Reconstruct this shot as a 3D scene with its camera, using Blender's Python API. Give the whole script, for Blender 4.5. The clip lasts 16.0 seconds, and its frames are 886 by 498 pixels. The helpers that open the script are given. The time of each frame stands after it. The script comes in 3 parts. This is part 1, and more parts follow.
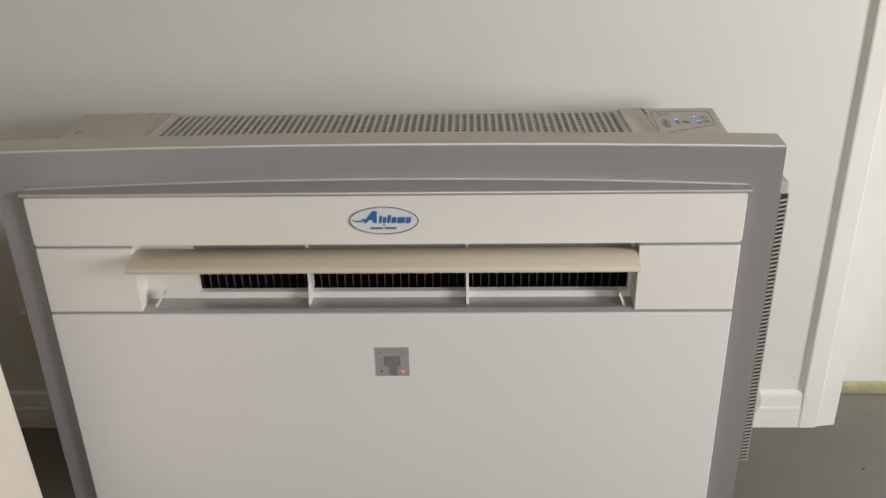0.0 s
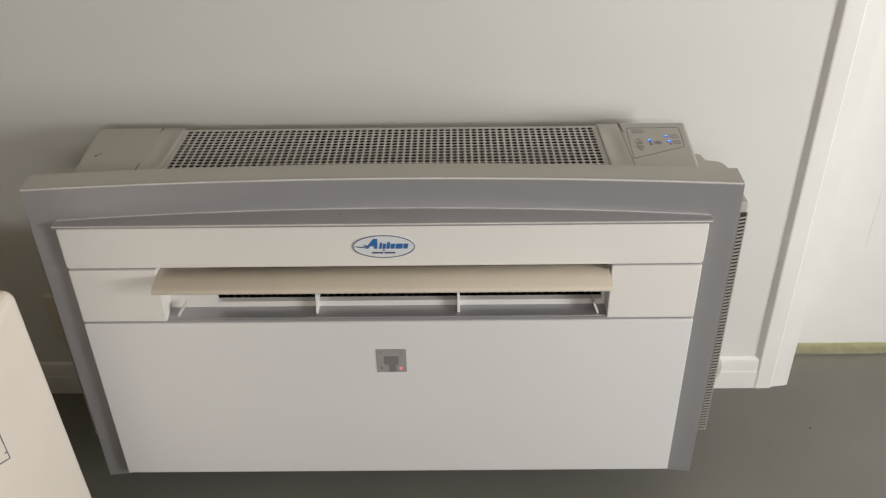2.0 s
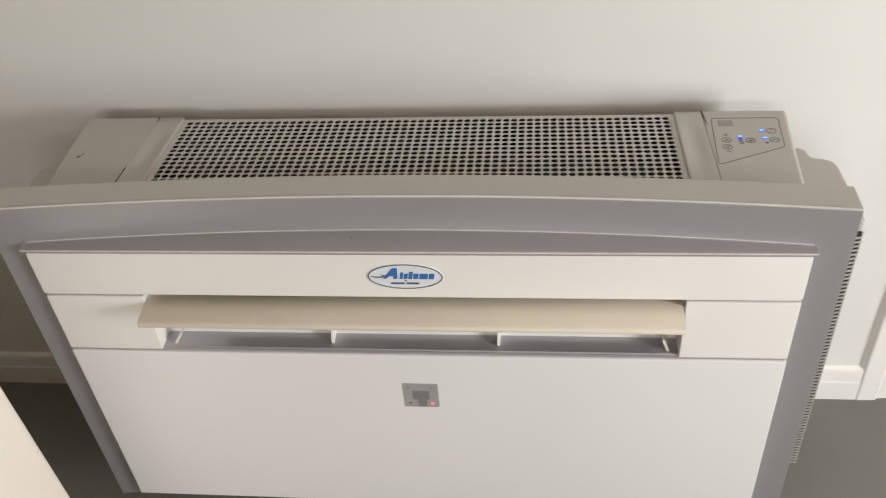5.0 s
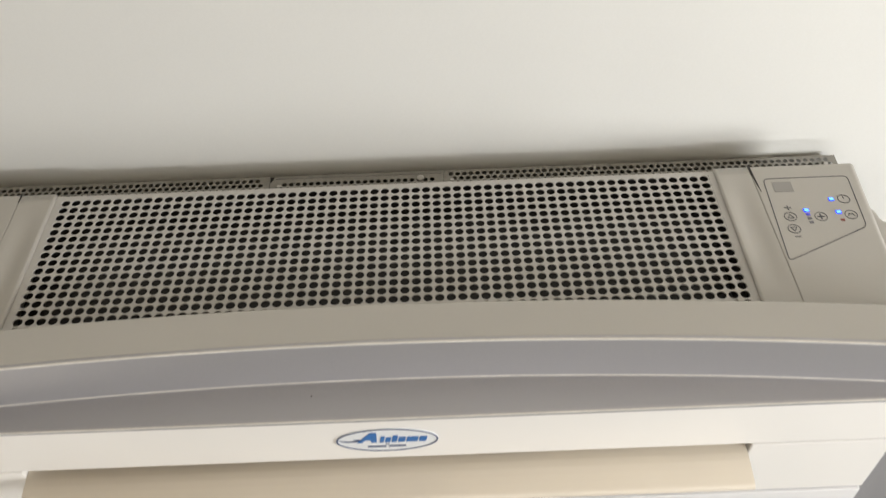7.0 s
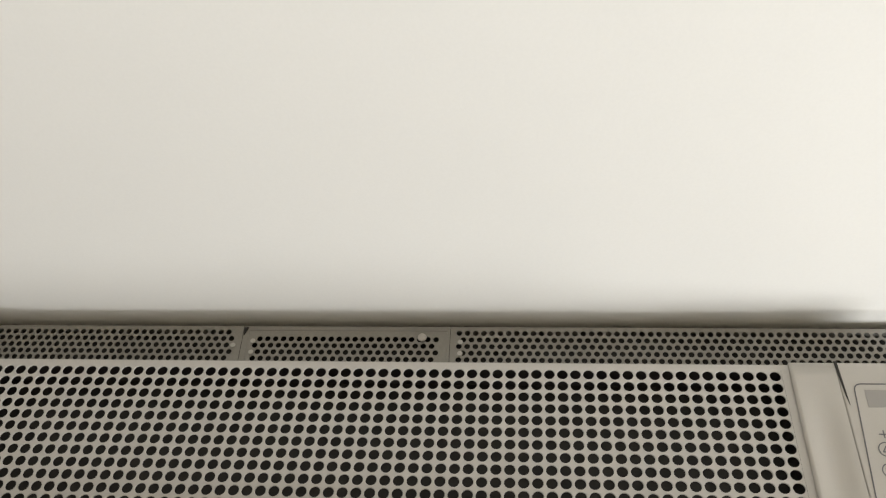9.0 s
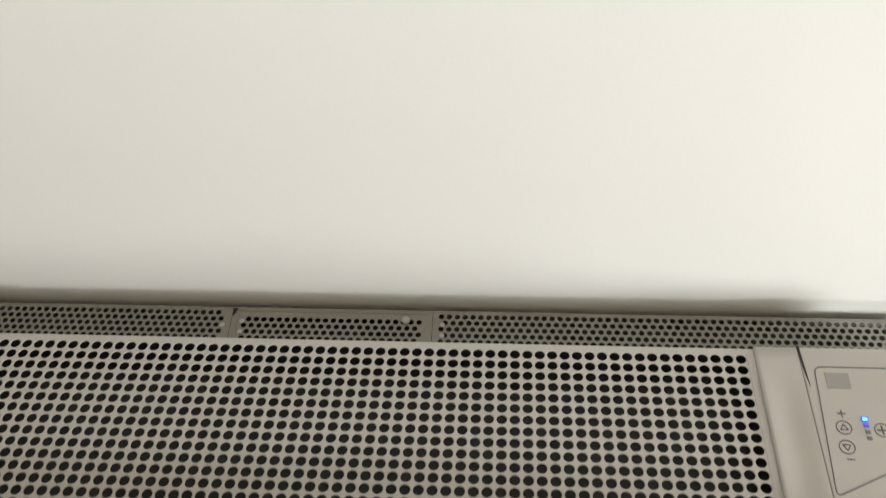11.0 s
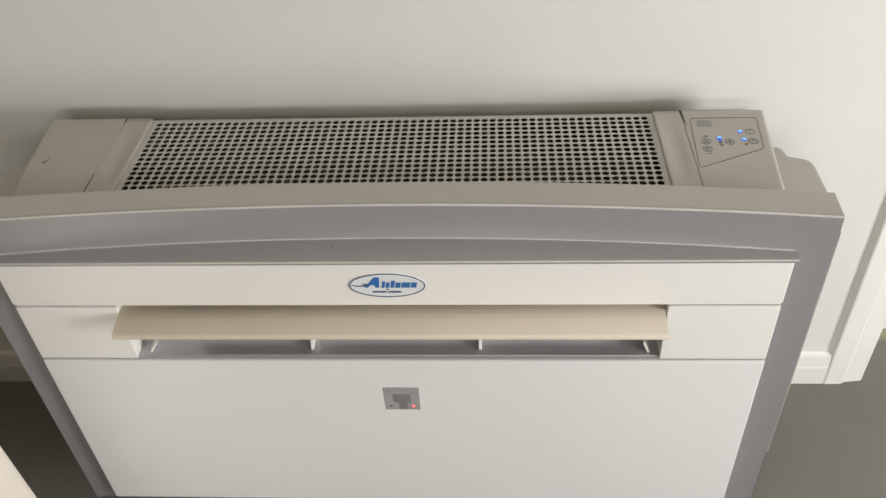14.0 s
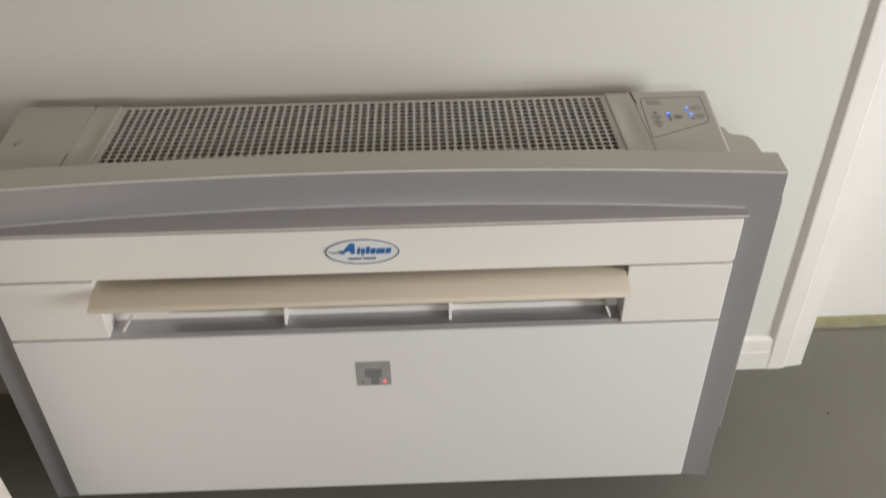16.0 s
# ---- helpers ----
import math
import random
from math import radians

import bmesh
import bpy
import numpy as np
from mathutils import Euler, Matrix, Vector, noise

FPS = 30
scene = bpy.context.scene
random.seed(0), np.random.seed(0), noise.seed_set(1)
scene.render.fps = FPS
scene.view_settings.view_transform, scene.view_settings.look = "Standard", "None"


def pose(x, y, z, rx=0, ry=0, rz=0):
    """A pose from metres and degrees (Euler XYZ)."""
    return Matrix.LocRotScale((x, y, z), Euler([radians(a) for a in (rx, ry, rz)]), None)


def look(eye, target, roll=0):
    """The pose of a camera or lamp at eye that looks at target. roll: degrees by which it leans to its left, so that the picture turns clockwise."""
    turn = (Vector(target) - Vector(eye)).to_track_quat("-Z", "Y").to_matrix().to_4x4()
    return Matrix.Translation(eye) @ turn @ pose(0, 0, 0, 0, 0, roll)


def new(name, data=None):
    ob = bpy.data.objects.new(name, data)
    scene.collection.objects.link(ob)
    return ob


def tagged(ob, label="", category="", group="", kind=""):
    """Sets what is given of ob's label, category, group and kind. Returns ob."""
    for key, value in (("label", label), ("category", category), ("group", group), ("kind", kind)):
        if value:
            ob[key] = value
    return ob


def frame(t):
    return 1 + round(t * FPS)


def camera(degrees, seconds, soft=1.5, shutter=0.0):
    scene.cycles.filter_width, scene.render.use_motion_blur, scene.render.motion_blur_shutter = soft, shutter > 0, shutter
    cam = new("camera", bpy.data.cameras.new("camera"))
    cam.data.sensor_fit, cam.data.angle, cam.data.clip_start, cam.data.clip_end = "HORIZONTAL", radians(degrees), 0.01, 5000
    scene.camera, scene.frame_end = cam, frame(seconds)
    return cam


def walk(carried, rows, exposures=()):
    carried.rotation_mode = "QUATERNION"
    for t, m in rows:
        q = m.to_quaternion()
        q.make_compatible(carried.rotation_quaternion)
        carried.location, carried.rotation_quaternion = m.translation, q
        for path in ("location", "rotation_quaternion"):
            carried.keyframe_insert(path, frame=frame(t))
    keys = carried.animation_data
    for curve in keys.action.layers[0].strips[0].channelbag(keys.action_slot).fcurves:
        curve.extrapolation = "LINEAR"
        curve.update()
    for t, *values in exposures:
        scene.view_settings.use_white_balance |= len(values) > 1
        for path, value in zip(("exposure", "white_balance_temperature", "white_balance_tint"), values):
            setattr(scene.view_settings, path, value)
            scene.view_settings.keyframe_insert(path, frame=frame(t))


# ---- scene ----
cam = camera(53.2, 16.0, soft=1.2, shutter=0.5)
PATH = [
    (0, (0.109, -1.359, 1.131), (0.054, 0.392, 0.167), -1.2),
    (0.5, (0.094, -1.334, 1.252), (0.064, 0.348, 0.171), -1.7),
    (1, (0.092, -1.344, 1.31), (0.063, 0.304, 0.177), -1.2),
    (1.5, (0.096, -1.354, 1.344), (0.061, 0.283, 0.196), -1.3),
    (2, (0.098, -1.37, 1.36), (0.08, 0.244, 0.179), -0.9),
    (2.5, (0.113, -1.382, 1.38), (0.095, 0.216, 0.177), -1.1),
    (3, (0.117, -1.37, 1.376), (0.091, 0.218, 0.162), -1.5),
    (3.2, (0.109, -1.352, 1.368), (0.111, 0.228, 0.141), -1.2),
    (5.3, (0.157, -1.034, 1.336), (-0.077, 0.379, -0.06), -5.0),
    (5.5, (0.153, -0.991, 1.334), (-0.069, 0.372, -0.113), -4.1),
    (6, (0.11, -0.864, 1.323), (-0.024, 0.491, -0.142), -3.6),
    (6.5, (0.067, -0.759, 1.325), (0.045, 0.53, -0.203), -2.4),
    (7, (0.058, -0.714, 1.319), (0.056, 0.565, -0.219), -2.3),
    (7.5, (0.066, -0.600, 1.326), (-0.012, 0.635, -0.243), -2.8),
    (8, (0.140, -0.490, 1.311), (-0.058, 0.697, -0.287), -4.6),
    (8.5, (0.130, -0.446, 1.304), (-0.043, 0.703, -0.323), -5.1),
    (8.7, (0.128, -0.420, 1.313), (-0.053, 0.718, -0.320), -7.6),
    (10.8, (0.124, -0.438, 1.328), (-0.018, 0.715, -0.298), -5.4),
    (11, (0.124, -0.460, 1.331), (-0.008, 0.706, -0.288), -4.4),
    (11.5, (0.122, -0.552, 1.321), (-0.017, 0.697, -0.235), -4.7),
    (12, (0.045, -0.675, 1.315), (0.021, 0.632, -0.198), -2.8),
    (12.5, (0.053, -0.787, 1.323), (0.017, 0.589, -0.128), -3.5),
    (13, (0.109, -0.863, 1.35), (0.003, 0.435, -0.168), -2.3),
    (13.5, (0.144, -0.976, 1.357), (-0.009, 0.34, -0.141), -2.9),
    (14, (0.126, -1.051, 1.368), (0.013, 0.374, -0.031), -3.5),
    (14.5, (0.088, -1.103, 1.368), (0.046, 0.378, 0.025), -2.7),
    (15, (0.076, -1.127, 1.348), (0.086, 0.409, 0.067), -1.3),
    (15.5, (0.078, -1.155, 1.333), (0.113, 0.422, 0.103), -1.7),
    (16, (0.076, -1.156, 1.321), (0.12, 0.353, 0.009), -0.6),
]
walk(cam, [(t, look(eye, target, roll)) for t, eye, target, roll in PATH],
     [(0, -1.28, 6620, 11), (3, -1.20, 6560, 11), (5.5, -0.84, 6560, 11), (7, -0.68, 6500, 10), (8.5, -0.58, 6500, 10), (11, -0.56, 6500, 10), (12, -0.63, 6500, 10), (13.5, -0.85, 6500, 10), (14.5, -1.00, 6540, 10), (15.5, -1.09, 6560, 11), (16, -1.21, 6560, 11)])

# ---- world, windows' light, exposure ----
world = bpy.data.worlds.new("world")
scene.world = world
world.use_nodes = True
wn = world.node_tree
sky = wn.nodes.new("ShaderNodeTexSky")
sky.sky_type, sky.sun_disc = "NISHITA", False
sky.sun_elevation, sky.sun_rotation = radians(40), radians(120)
wn.nodes["Background"].inputs["Strength"].default_value = 0.1
wn.links.new(sky.outputs["Color"], wn.nodes["Background"].inputs["Color"])


def area(name, m, sx, sy, watts, colour):
    d = bpy.data.lights.new(name, "AREA")
    d.shape, d.size, d.size_y, d.energy, d.color = "RECTANGLE", sx, sy, watts, colour
    ob = new(name, d)
    ob.matrix_world = m
    return ob


ROOM_L, ROOM_R, ROOM_B, ROOM_H = -3.4, 2.1, -3.4, 2.5
# Lamps for two windows out of view, set by the shadows and brightness.
area("window_light_side", look((ROOM_R + 0.02, -1.45, 1.05), (ROOM_R - 1, -1.30, 0.98)), 0.7, 0.9, 106, (0.965, 0.97, 0.96))
area("window_light_back", look((0.25, ROOM_B - 0.02, 2.0), (0.25, ROOM_B + 1, 1.6)), 1.5, 0.24, 46, (0.985, 0.962, 0.925))


# ---- materials ----
def material(name, colour, rough=0.5, metal=0.0, grain=0.0, grain_scale=400.0, stain=0.06, stain_scale=4.0, bump=0.0, bump_scale=600.0, emit=None, strength=0.0, gloss_var=0.02):
    """A procedural surface: base colour varied by broad stains and fine grain, with fine relief."""
    m = bpy.data.materials.new(name)
    m.use_nodes = True
    nt = m.node_tree
    b = nt.nodes["Principled BSDF"]
    b.inputs["Roughness"].default_value = rough
    b.inputs["Metallic"].default_value = metal
    tc = nt.nodes.new("ShaderNodeTexCoord")

    def noise_tex(scale, detail):
        n = nt.nodes.new("ShaderNodeTexNoise")
        n.inputs["Scale"].default_value, n.inputs["Detail"].default_value = scale, detail
        nt.links.new(tc.outputs["Object"], n.inputs["Vector"])
        return n

    def scaled(src, amount, base):
        mr = nt.nodes.new("ShaderNodeMapRange")
        mr.inputs["From Min"].default_value, mr.inputs["From Max"].default_value = 0.25, 0.75
        mr.inputs["To Min"].default_value, mr.inputs["To Max"].default_value = base - amount, base + amount
        nt.links.new(src, mr.inputs["Value"])
        return mr.outputs["Result"]

    s = scaled(noise_tex(stain_scale, 6).outputs["Fac"], stain, 1.0)
    g = scaled(noise_tex(grain_scale, 2).outputs["Fac"], grain, 1.0)
    mul = nt.nodes.new("ShaderNodeMath")
    mul.operation = "MULTIPLY"
    nt.links.new(s, mul.inputs[0])
    nt.links.new(g, mul.inputs[1])
    mix = nt.nodes.new("ShaderNodeVectorMath")
    mix.operation = "SCALE"
    mix.inputs[0].default_value = colour
    nt.links.new(mul.outputs[0], mix.inputs["Scale"])
    nt.links.new(mix.outputs[0], b.inputs["Base Color"])
    nt.links.new(scaled(noise_tex(stain_scale * 3, 5).outputs["Fac"], gloss_var, rough), b.inputs["Roughness"])
    if bump:
        bp = nt.nodes.new("ShaderNodeBump")
        bp.inputs["Strength"].default_value, bp.inputs["Distance"].default_value = bump, 0.001
        nt.links.new(noise_tex(bump_scale, 3).outputs["Fac"], bp.inputs["Height"])
        nt.links.new(bp.outputs["Normal"], b.inputs["Normal"])
    if emit:
        b.inputs["Emission Color"].default_value = (*emit, 1)
        b.inputs["Emission Strength"].default_value = strength
    return m


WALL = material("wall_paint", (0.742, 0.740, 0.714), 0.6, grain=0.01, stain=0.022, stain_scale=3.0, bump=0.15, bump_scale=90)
# Colour of the unseen walls, dark only to hold back bounced light.
MUTED = material("dim_unseen_wall", (0.20, 0.17, 0.13), 0.6, grain=0.01, stain=0.03, stain_scale=1.5, bump=0.15, bump_scale=90)
# Unseen ceiling, coloured to bounce warm light onto upward faces.
CEIL = material("unseen_warm_ceiling", (0.76, 0.655, 0.50), 0.7, stain=0.02)
TRIM = material("white_gloss_paint", (0.87, 0.86, 0.83), 0.3, stain=0.03, stain_scale=9, bump=0.1, bump_scale=40)
FLOOR = material("grey_vinyl_floor", (0.168, 0.163, 0.145), 0.42, grain=0.05, grain_scale=260, stain=0.12, stain_scale=3.0, bump=0.05, bump_scale=200)
SILVER = material("silver_paint", (0.415, 0.411, 0.430), 0.42, metal=0.52, grain=0.05, grain_scale=1500, stain=0.02, bump=0.06, bump_scale=1800)
# Pale tone of the beads that draw highlights on the unit's edges.
EDGE = material("edge_highlight", (0.66, 0.64, 0.60), 0.3, metal=0.15, grain=0.06, stain=0.10, stain_scale=25)
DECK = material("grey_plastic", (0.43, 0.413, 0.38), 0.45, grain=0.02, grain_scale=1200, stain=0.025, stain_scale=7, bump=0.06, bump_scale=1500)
MESH = material("grille_paint", (0.465, 0.452, 0.43), 0.45, grain=0.02, stain=0.03, stain_scale=9)
WHITE = material("warm_white_panel", (0.80, 0.78, 0.75), 0.32, stain=0.012, stain_scale=5, bump=0.03, bump_scale=900)
PLAIN = material("cool_white_panel", (0.77, 0.765, 0.765), 0.3, stain=0.012, stain_scale=5, bump=0.03, bump_scale=900)
CREAM = material("cream_plastic", (0.66, 0.595, 0.50), 0.4, stain=0.03, stain_scale=10)
SHEET = material("galvanised_grey_sheet", (0.27, 0.26, 0.235), 0.5, metal=0.1, grain=0.06, grain_scale=500, stain=0.06, stain_scale=15)
# Near-black that puts the shade of hollows and gaps into the colour.
DARK = material("dark_hollow_shade", (0.018, 0.016, 0.014), 0.6, stain=0.2)
FIN = material("black_fan_and_slot_shade", (0.05, 0.048, 0.045), 0.4, stain=0.2)
# Tone of the hatch seam, also painted as shade above the louvre.
SEAM_SHADE = material("dark_seam_and_shade", (0.25, 0.24, 0.23), 0.6)
INK = material("dark_grey_ink", (0.10, 0.10, 0.11), 0.5)
BLUE = material("blue_ink", (0.03, 0.15, 0.42), 0.4)
NAVY = material("navy_ink", (0.05, 0.08, 0.18), 0.4)
BADGE = material("badge_white", (0.74, 0.76, 0.78), 0.3)
LED = material("blue_led", (0.03, 0.08, 0.6), 0.3, emit=(0.0, 0.03, 1.0), strength=2.2)
LED_CORE = material("blue_led_core", (0.2, 0.5, 0.9), 0.3, emit=(0.10, 0.45, 1.0), strength=3.0)
LED_DIM = material("dim_blue_led", (0.08, 0.08, 0.35), 0.3, emit=(0.05, 0.05, 0.9), strength=0.5)
LED_OFF = material("unlit_led", (0.16, 0.16, 0.18), 0.3)
LED_RED_OFF = material("unlit_red_led", (0.25, 0.07, 0.06), 0.3)
RED = material("red_led", (0.9, 0.2, 0.2), 0.3, emit=(1.0, 0.10, 0.14), strength=1.6)
WINDOW_GREY = material("grey_sensor_window", (0.34, 0.335, 0.335), 0.25, stain=0.04, stain_scale=40)
WINDOW_DARK = material("dark_sensor", (0.20, 0.195, 0.20), 0.3, stain=0.08, stain_scale=60)
PALE_PATCH = material("pale_sensor_patch", (0.29, 0.28, 0.265), 0.35)
BOX_WHITE = material("warm_white_board", (0.80, 0.735, 0.65), 0.5, grain=0.01, stain=0.03, stain_scale=6, bump=0.05, bump_scale=300)
CABLE = material("white_cable", (0.72, 0.70, 0.64), 0.45)
OUTLET = material("ivory_outlet", (0.70, 0.66, 0.56), 0.4)
GLOW = material("daylight_strip", (0.9, 0.9, 0.6), 0.5, emit=(1.0, 0.95, 0.58), strength=9.0)
FLOOR_LIT = material("lit_floor_strip", (0.27, 0.26, 0.20), 0.30, grain=0.08, grain_scale=160, stain=0.15, stain_scale=30, bump=0.2, bump_scale=180)
CHROME = material("dull_chrome", (0.78, 0.77, 0.75), 0.3, metal=0.5, stain=0.05, stain_scale=30)
DIRT = material("dark_dirt", (0.06, 0.045, 0.03), 0.9, stain=0.3, stain_scale=80)


# ---- mesh helpers ----
def box(bm, x0, x1, y0, y1, z0, z1):
    r = bmesh.ops.create_cube(bm, size=1.0)
    for v in r["verts"]:
        v.co = Vector((x0 + (v.co.x + 0.5) * (x1 - x0), y0 + (v.co.y + 0.5) * (y1 - y0), z0 + (v.co.z + 0.5) * (z1 - z0)))
    return r["verts"]


def rounded_box(x0, x1, y0, y1, z0, z1, r=0.002, seg=2):
    bm = bmesh.new()
    box(bm, x0, x1, y0, y1, z0, z1)
    bmesh.ops.bevel(bm, geom=bm.edges[:], offset=r, segments=seg, affect="EDGES", profile=0.5)
    return bm


def prism(outline, depth, axis="z", at=0.0, r=0.0):
    """A closed outline of (u, v) pairs pushed out along an axis from at to at + depth."""
    bm = bmesh.new()

    def place(u, v, w):
        return {"z": (u, v, w), "y": (u, w, v), "x": (w, u, v)}[axis]
    lo = [bm.verts.new(place(u, v, at)) for u, v in outline]
    hi = [bm.verts.new(place(u, v, at + depth)) for u, v in outline]
    bm.faces.new(lo)
    bm.faces.new(hi[::-1])
    n = len(outline)
    for i in range(n):
        bm.faces.new((lo[i], hi[i], hi[(i + 1) % n], lo[(i + 1) % n]))
    bmesh.ops.recalc_face_normals(bm, faces=bm.faces[:])
    if r:
        bmesh.ops.bevel(bm, geom=bm.edges[:], offset=r, segments=2, affect="EDGES", profile=0.5)
    return bm


def loop_strip(points, width, height, axis, at):
    """A raised line that follows a closed run of (u, v) points."""
    bm = bmesh.new()
    n = len(points)
    ring = []
    for i, (u, v) in enumerate(points):
        a, c = Vector(points[i - 1]), Vector(points[(i + 1) % n])
        t = (c - a).normalized()
        nrm = Vector((-t.y, t.x)) * width / 2
        ring.append([(Vector((u, v)) + nrm), (Vector((u, v)) - nrm)])

    def place(p, w):
        return {"z": (p.x, p.y, w), "y": (p.x, w, p.y), "x": (w, p.x, p.y)}[axis]
    rows = [[bm.verts.new(place(o, at)), bm.verts.new(place(o, at + height)), bm.verts.new(place(q, at + height)), bm.verts.new(place(q, at))] for o, q in ring]
    for i in range(n):
        a, b = rows[i], rows[(i + 1) % n]
        for k in range(4):
            bm.faces.new((a[k], a[(k + 1) % 4], b[(k + 1) % 4], b[k]))
    bmesh.ops.recalc_face_normals(bm, faces=bm.faces[:])
    return bm


def rounded_outline(corners, r, n=5):
    out = []
    k = len(corners)
    for i in range(k):
        p, a, b = Vector(corners[i]), Vector(corners[i - 1]), Vector(corners[(i + 1) % k])
        s, e = p + (a - p).normalized() * r, p + (b - p).normalized() * r
        for j in range(n + 1):
            t = j / n
            q = s * (1 - t) ** 2 + p * 2 * t * (1 - t) + e * t ** 2
            out.append((q.x, q.y))
    return out


def oval(cx, cy, a, b, n=32):
    return [(cx + a * math.cos(2 * math.pi * i / n), cy + b * math.sin(2 * math.pi * i / n)) for i in range(n)]


def perforated(bm, cells, a, b, r, thick, place):
    """Sheet metal cells of half size a x b, each with a round hole; place(u, v, w) gives the point in space."""
    rim, circ = [], []
    for s in range(4):
        for j in range(3):
            t = j / 3
            c = [(a, b), (-a, b), (-a, -b), (a, -b), (a, b)]
            rim.append((c[s][0] * (1 - t) + c[s + 1][0] * t, c[s][1] * (1 - t) + c[s + 1][1] * t))
            ang = radians(45 + s * 90 + j * 30)
            circ.append((r * math.cos(ang), r * math.sin(ang)))
    for u, v in cells:
        o = [bm.verts.new(place(u + p, v + q, 0)) for p, q in rim]
        e = [bm.verts.new(place(u + p * 1.07, v + q * 1.07, 0)) for p, q in circ]
        i = [bm.verts.new(place(u + p, v + q, -thick * 0.3)) for p, q in circ]
        d = [bm.verts.new(place(u + p, v + q, -thick)) for p, q in circ]
        for k in range(12):
            m = (k + 1) % 12
            bm.faces.new((o[k], o[m], e[m], e[k]))
            bm.faces.new((e[k], e[m], i[m], i[k]))
            bm.faces.new((i[k], i[m], d[m], d[k]))


def part(name, bm, mat, parent, label="", smooth=False):
    me = bpy.data.meshes.new(name)
    bm.to_mesh(me)
    bm.free()
    me.materials.append(mat)
    ob = new(name, me)
    ob.parent = parent
    if smooth:
        for p in me.polygons:
            p.use_smooth = True
    if label:
        ob["label"] = label
    return ob


def thing(name, label, category, kind="", group=""):
    ob = new(name)
    return tagged(ob, label, category, group, kind)


def tube(points, r, name, mat, parent):
    cu = bpy.data.curves.new(name, "CURVE")
    cu.dimensions, cu.bevel_depth, cu.bevel_resolution, cu.use_fill_caps = "3D", r, 4, True
    sp = cu.splines.new("NURBS")
    sp.points.add(len(points) - 1)
    for p, q in zip(sp.points, points):
        p.co = (*q, 1)
    sp.use_endpoint_u, sp.order_u = True, 4
    tmp = bpy.data.objects.new(name, cu)
    me = bpy.data.meshes.new_from_object(tmp)
    bpy.data.objects.remove(tmp)
    bpy.data.curves.remove(cu)
    me.materials.clear()
    me.materials.append(mat)
    for p in me.polygons:
        p.use_smooth = True
    ob = new(name, me)
    ob.parent = parent
    return ob


def structure(name, bm, mat, label, category):
    return tagged(part(name, bm, mat, None), label, category, "", "structure")


# ---- the room ----
DX0, DX1, DTOP = 0.808, 1.66, 2.04      # door opening
WT = 0.16                               # wall thickness


def wall_with_opening(along, at, outward, a0, a1, h, openings):
    """A wall slab with rectangular openings (u0, u1, z0, z1), built of butted blocks."""
    bm = bmesh.new()

    def slab(u0, u1, z0, z1):
        if u1 - u0 < 1e-6 or z1 - z0 < 1e-6:
            return
        w0, w1 = min(at, at + outward), max(at, at + outward)
        if along == "x":
            box(bm, u0, u1, w0, w1, z0, z1)
        else:
            box(bm, w0, w1, u0, u1, z0, z1)
    u = a0
    for u0, u1, z0, z1 in sorted(openings):
        slab(u, u0, 0, h)
        slab(u0, u1, 0, z0)
        slab(u0, u1, z1, h)
        u = u1
    slab(u, a1, 0, h)
    return bm


bm = bmesh.new()
box(bm, ROOM_L - 0.3, ROOM_R + 0.3, ROOM_B - 0.3, 0.6, -0.08, 0.0)
structure("floor", bm, FLOOR, "worn dull grey vinyl floor with specks", "floor")
bm = bmesh.new()
box(bm, ROOM_L - 0.3, ROOM_R + 0.3, ROOM_B - 0.3, WT, ROOM_H, ROOM_H + 0.1)
structure("ceiling", bm, CEIL, "unseen ceiling, toned beige to warm the bounced light", "ceiling")
structure("wall_north", wall_with_opening("x", -0.013, WT, ROOM_L - WT, ROOM_R + WT, ROOM_H, [(DX0 - 0.02, DX1 + 0.02, 0, DTOP)]), WALL, "smooth off-white painted plaster wall", "wall")
# Unseen walls; the west one stands far off to lessen the fill.
structure("wall_east", wall_with_opening("y", ROOM_R, WT, ROOM_B, 0, ROOM_H, [(-1.85, -1.05, 0.53, 1.57)]), MUTED, "unseen dark beige wall with a window, dim to cut bounced light", "wall")
structure("wall_west", wall_with_opening("y", ROOM_L, -WT, ROOM_B, 0, ROOM_H, []), MUTED, "unseen dark beige wall, dim to cut bounced light", "wall")
structure("wall_south", wall_with_opening("x", ROOM_B, -WT, ROOM_L - WT, ROOM_R + WT, ROOM_H, [(-0.60, 1.10, 1.64, 2.36)]), MUTED, "unseen dark beige wall with a window, dim to cut bounced light", "wall")

# skirting with a rounded top, in two runs that stop at the door casing
SKIRT = [(0.0, 0.0), (-0.019, 0.0), (-0.019, 0.046), (-0.0175, 0.050), (-0.0172, 0.074), (-0.016, 0.080), (-0.010, 0.0830), (0.0, 0.0835)]
for x0, x1 in ((ROOM_L, 0.7395), (1.80, ROOM_R)):
    structure("baseboard", prism([(v - 0.004, z) for v, z in SKIRT], x1 - x0, "x", x0), TRIM, "white gloss-painted wooden skirting board", "skirting board")

# door casing: moulded architrave, jamb and stop
CASING = [(0.715, 0.0), (0.720, -0.006), (0.729, -0.009), (0.733, -0.011), (0.741, -0.021), (0.744, -0.022), (0.774, -0.021), (0.777, -0.0175), (0.781, -0.017), (0.812, -0.013), (0.812, 0.0)]
structure("trim", prism([(u, v - 0.002) for u, v in CASING], DTOP + 0.07, "z", 0.0), TRIM, "white gloss-painted moulded door architrave", "door casing")
structure("trim", prism([(2 * 1.246 - u, v - 0.002) for u, v in CASING], DTOP + 0.07, "z", 0.0), TRIM, "white gloss-painted moulded door architrave", "door casing")
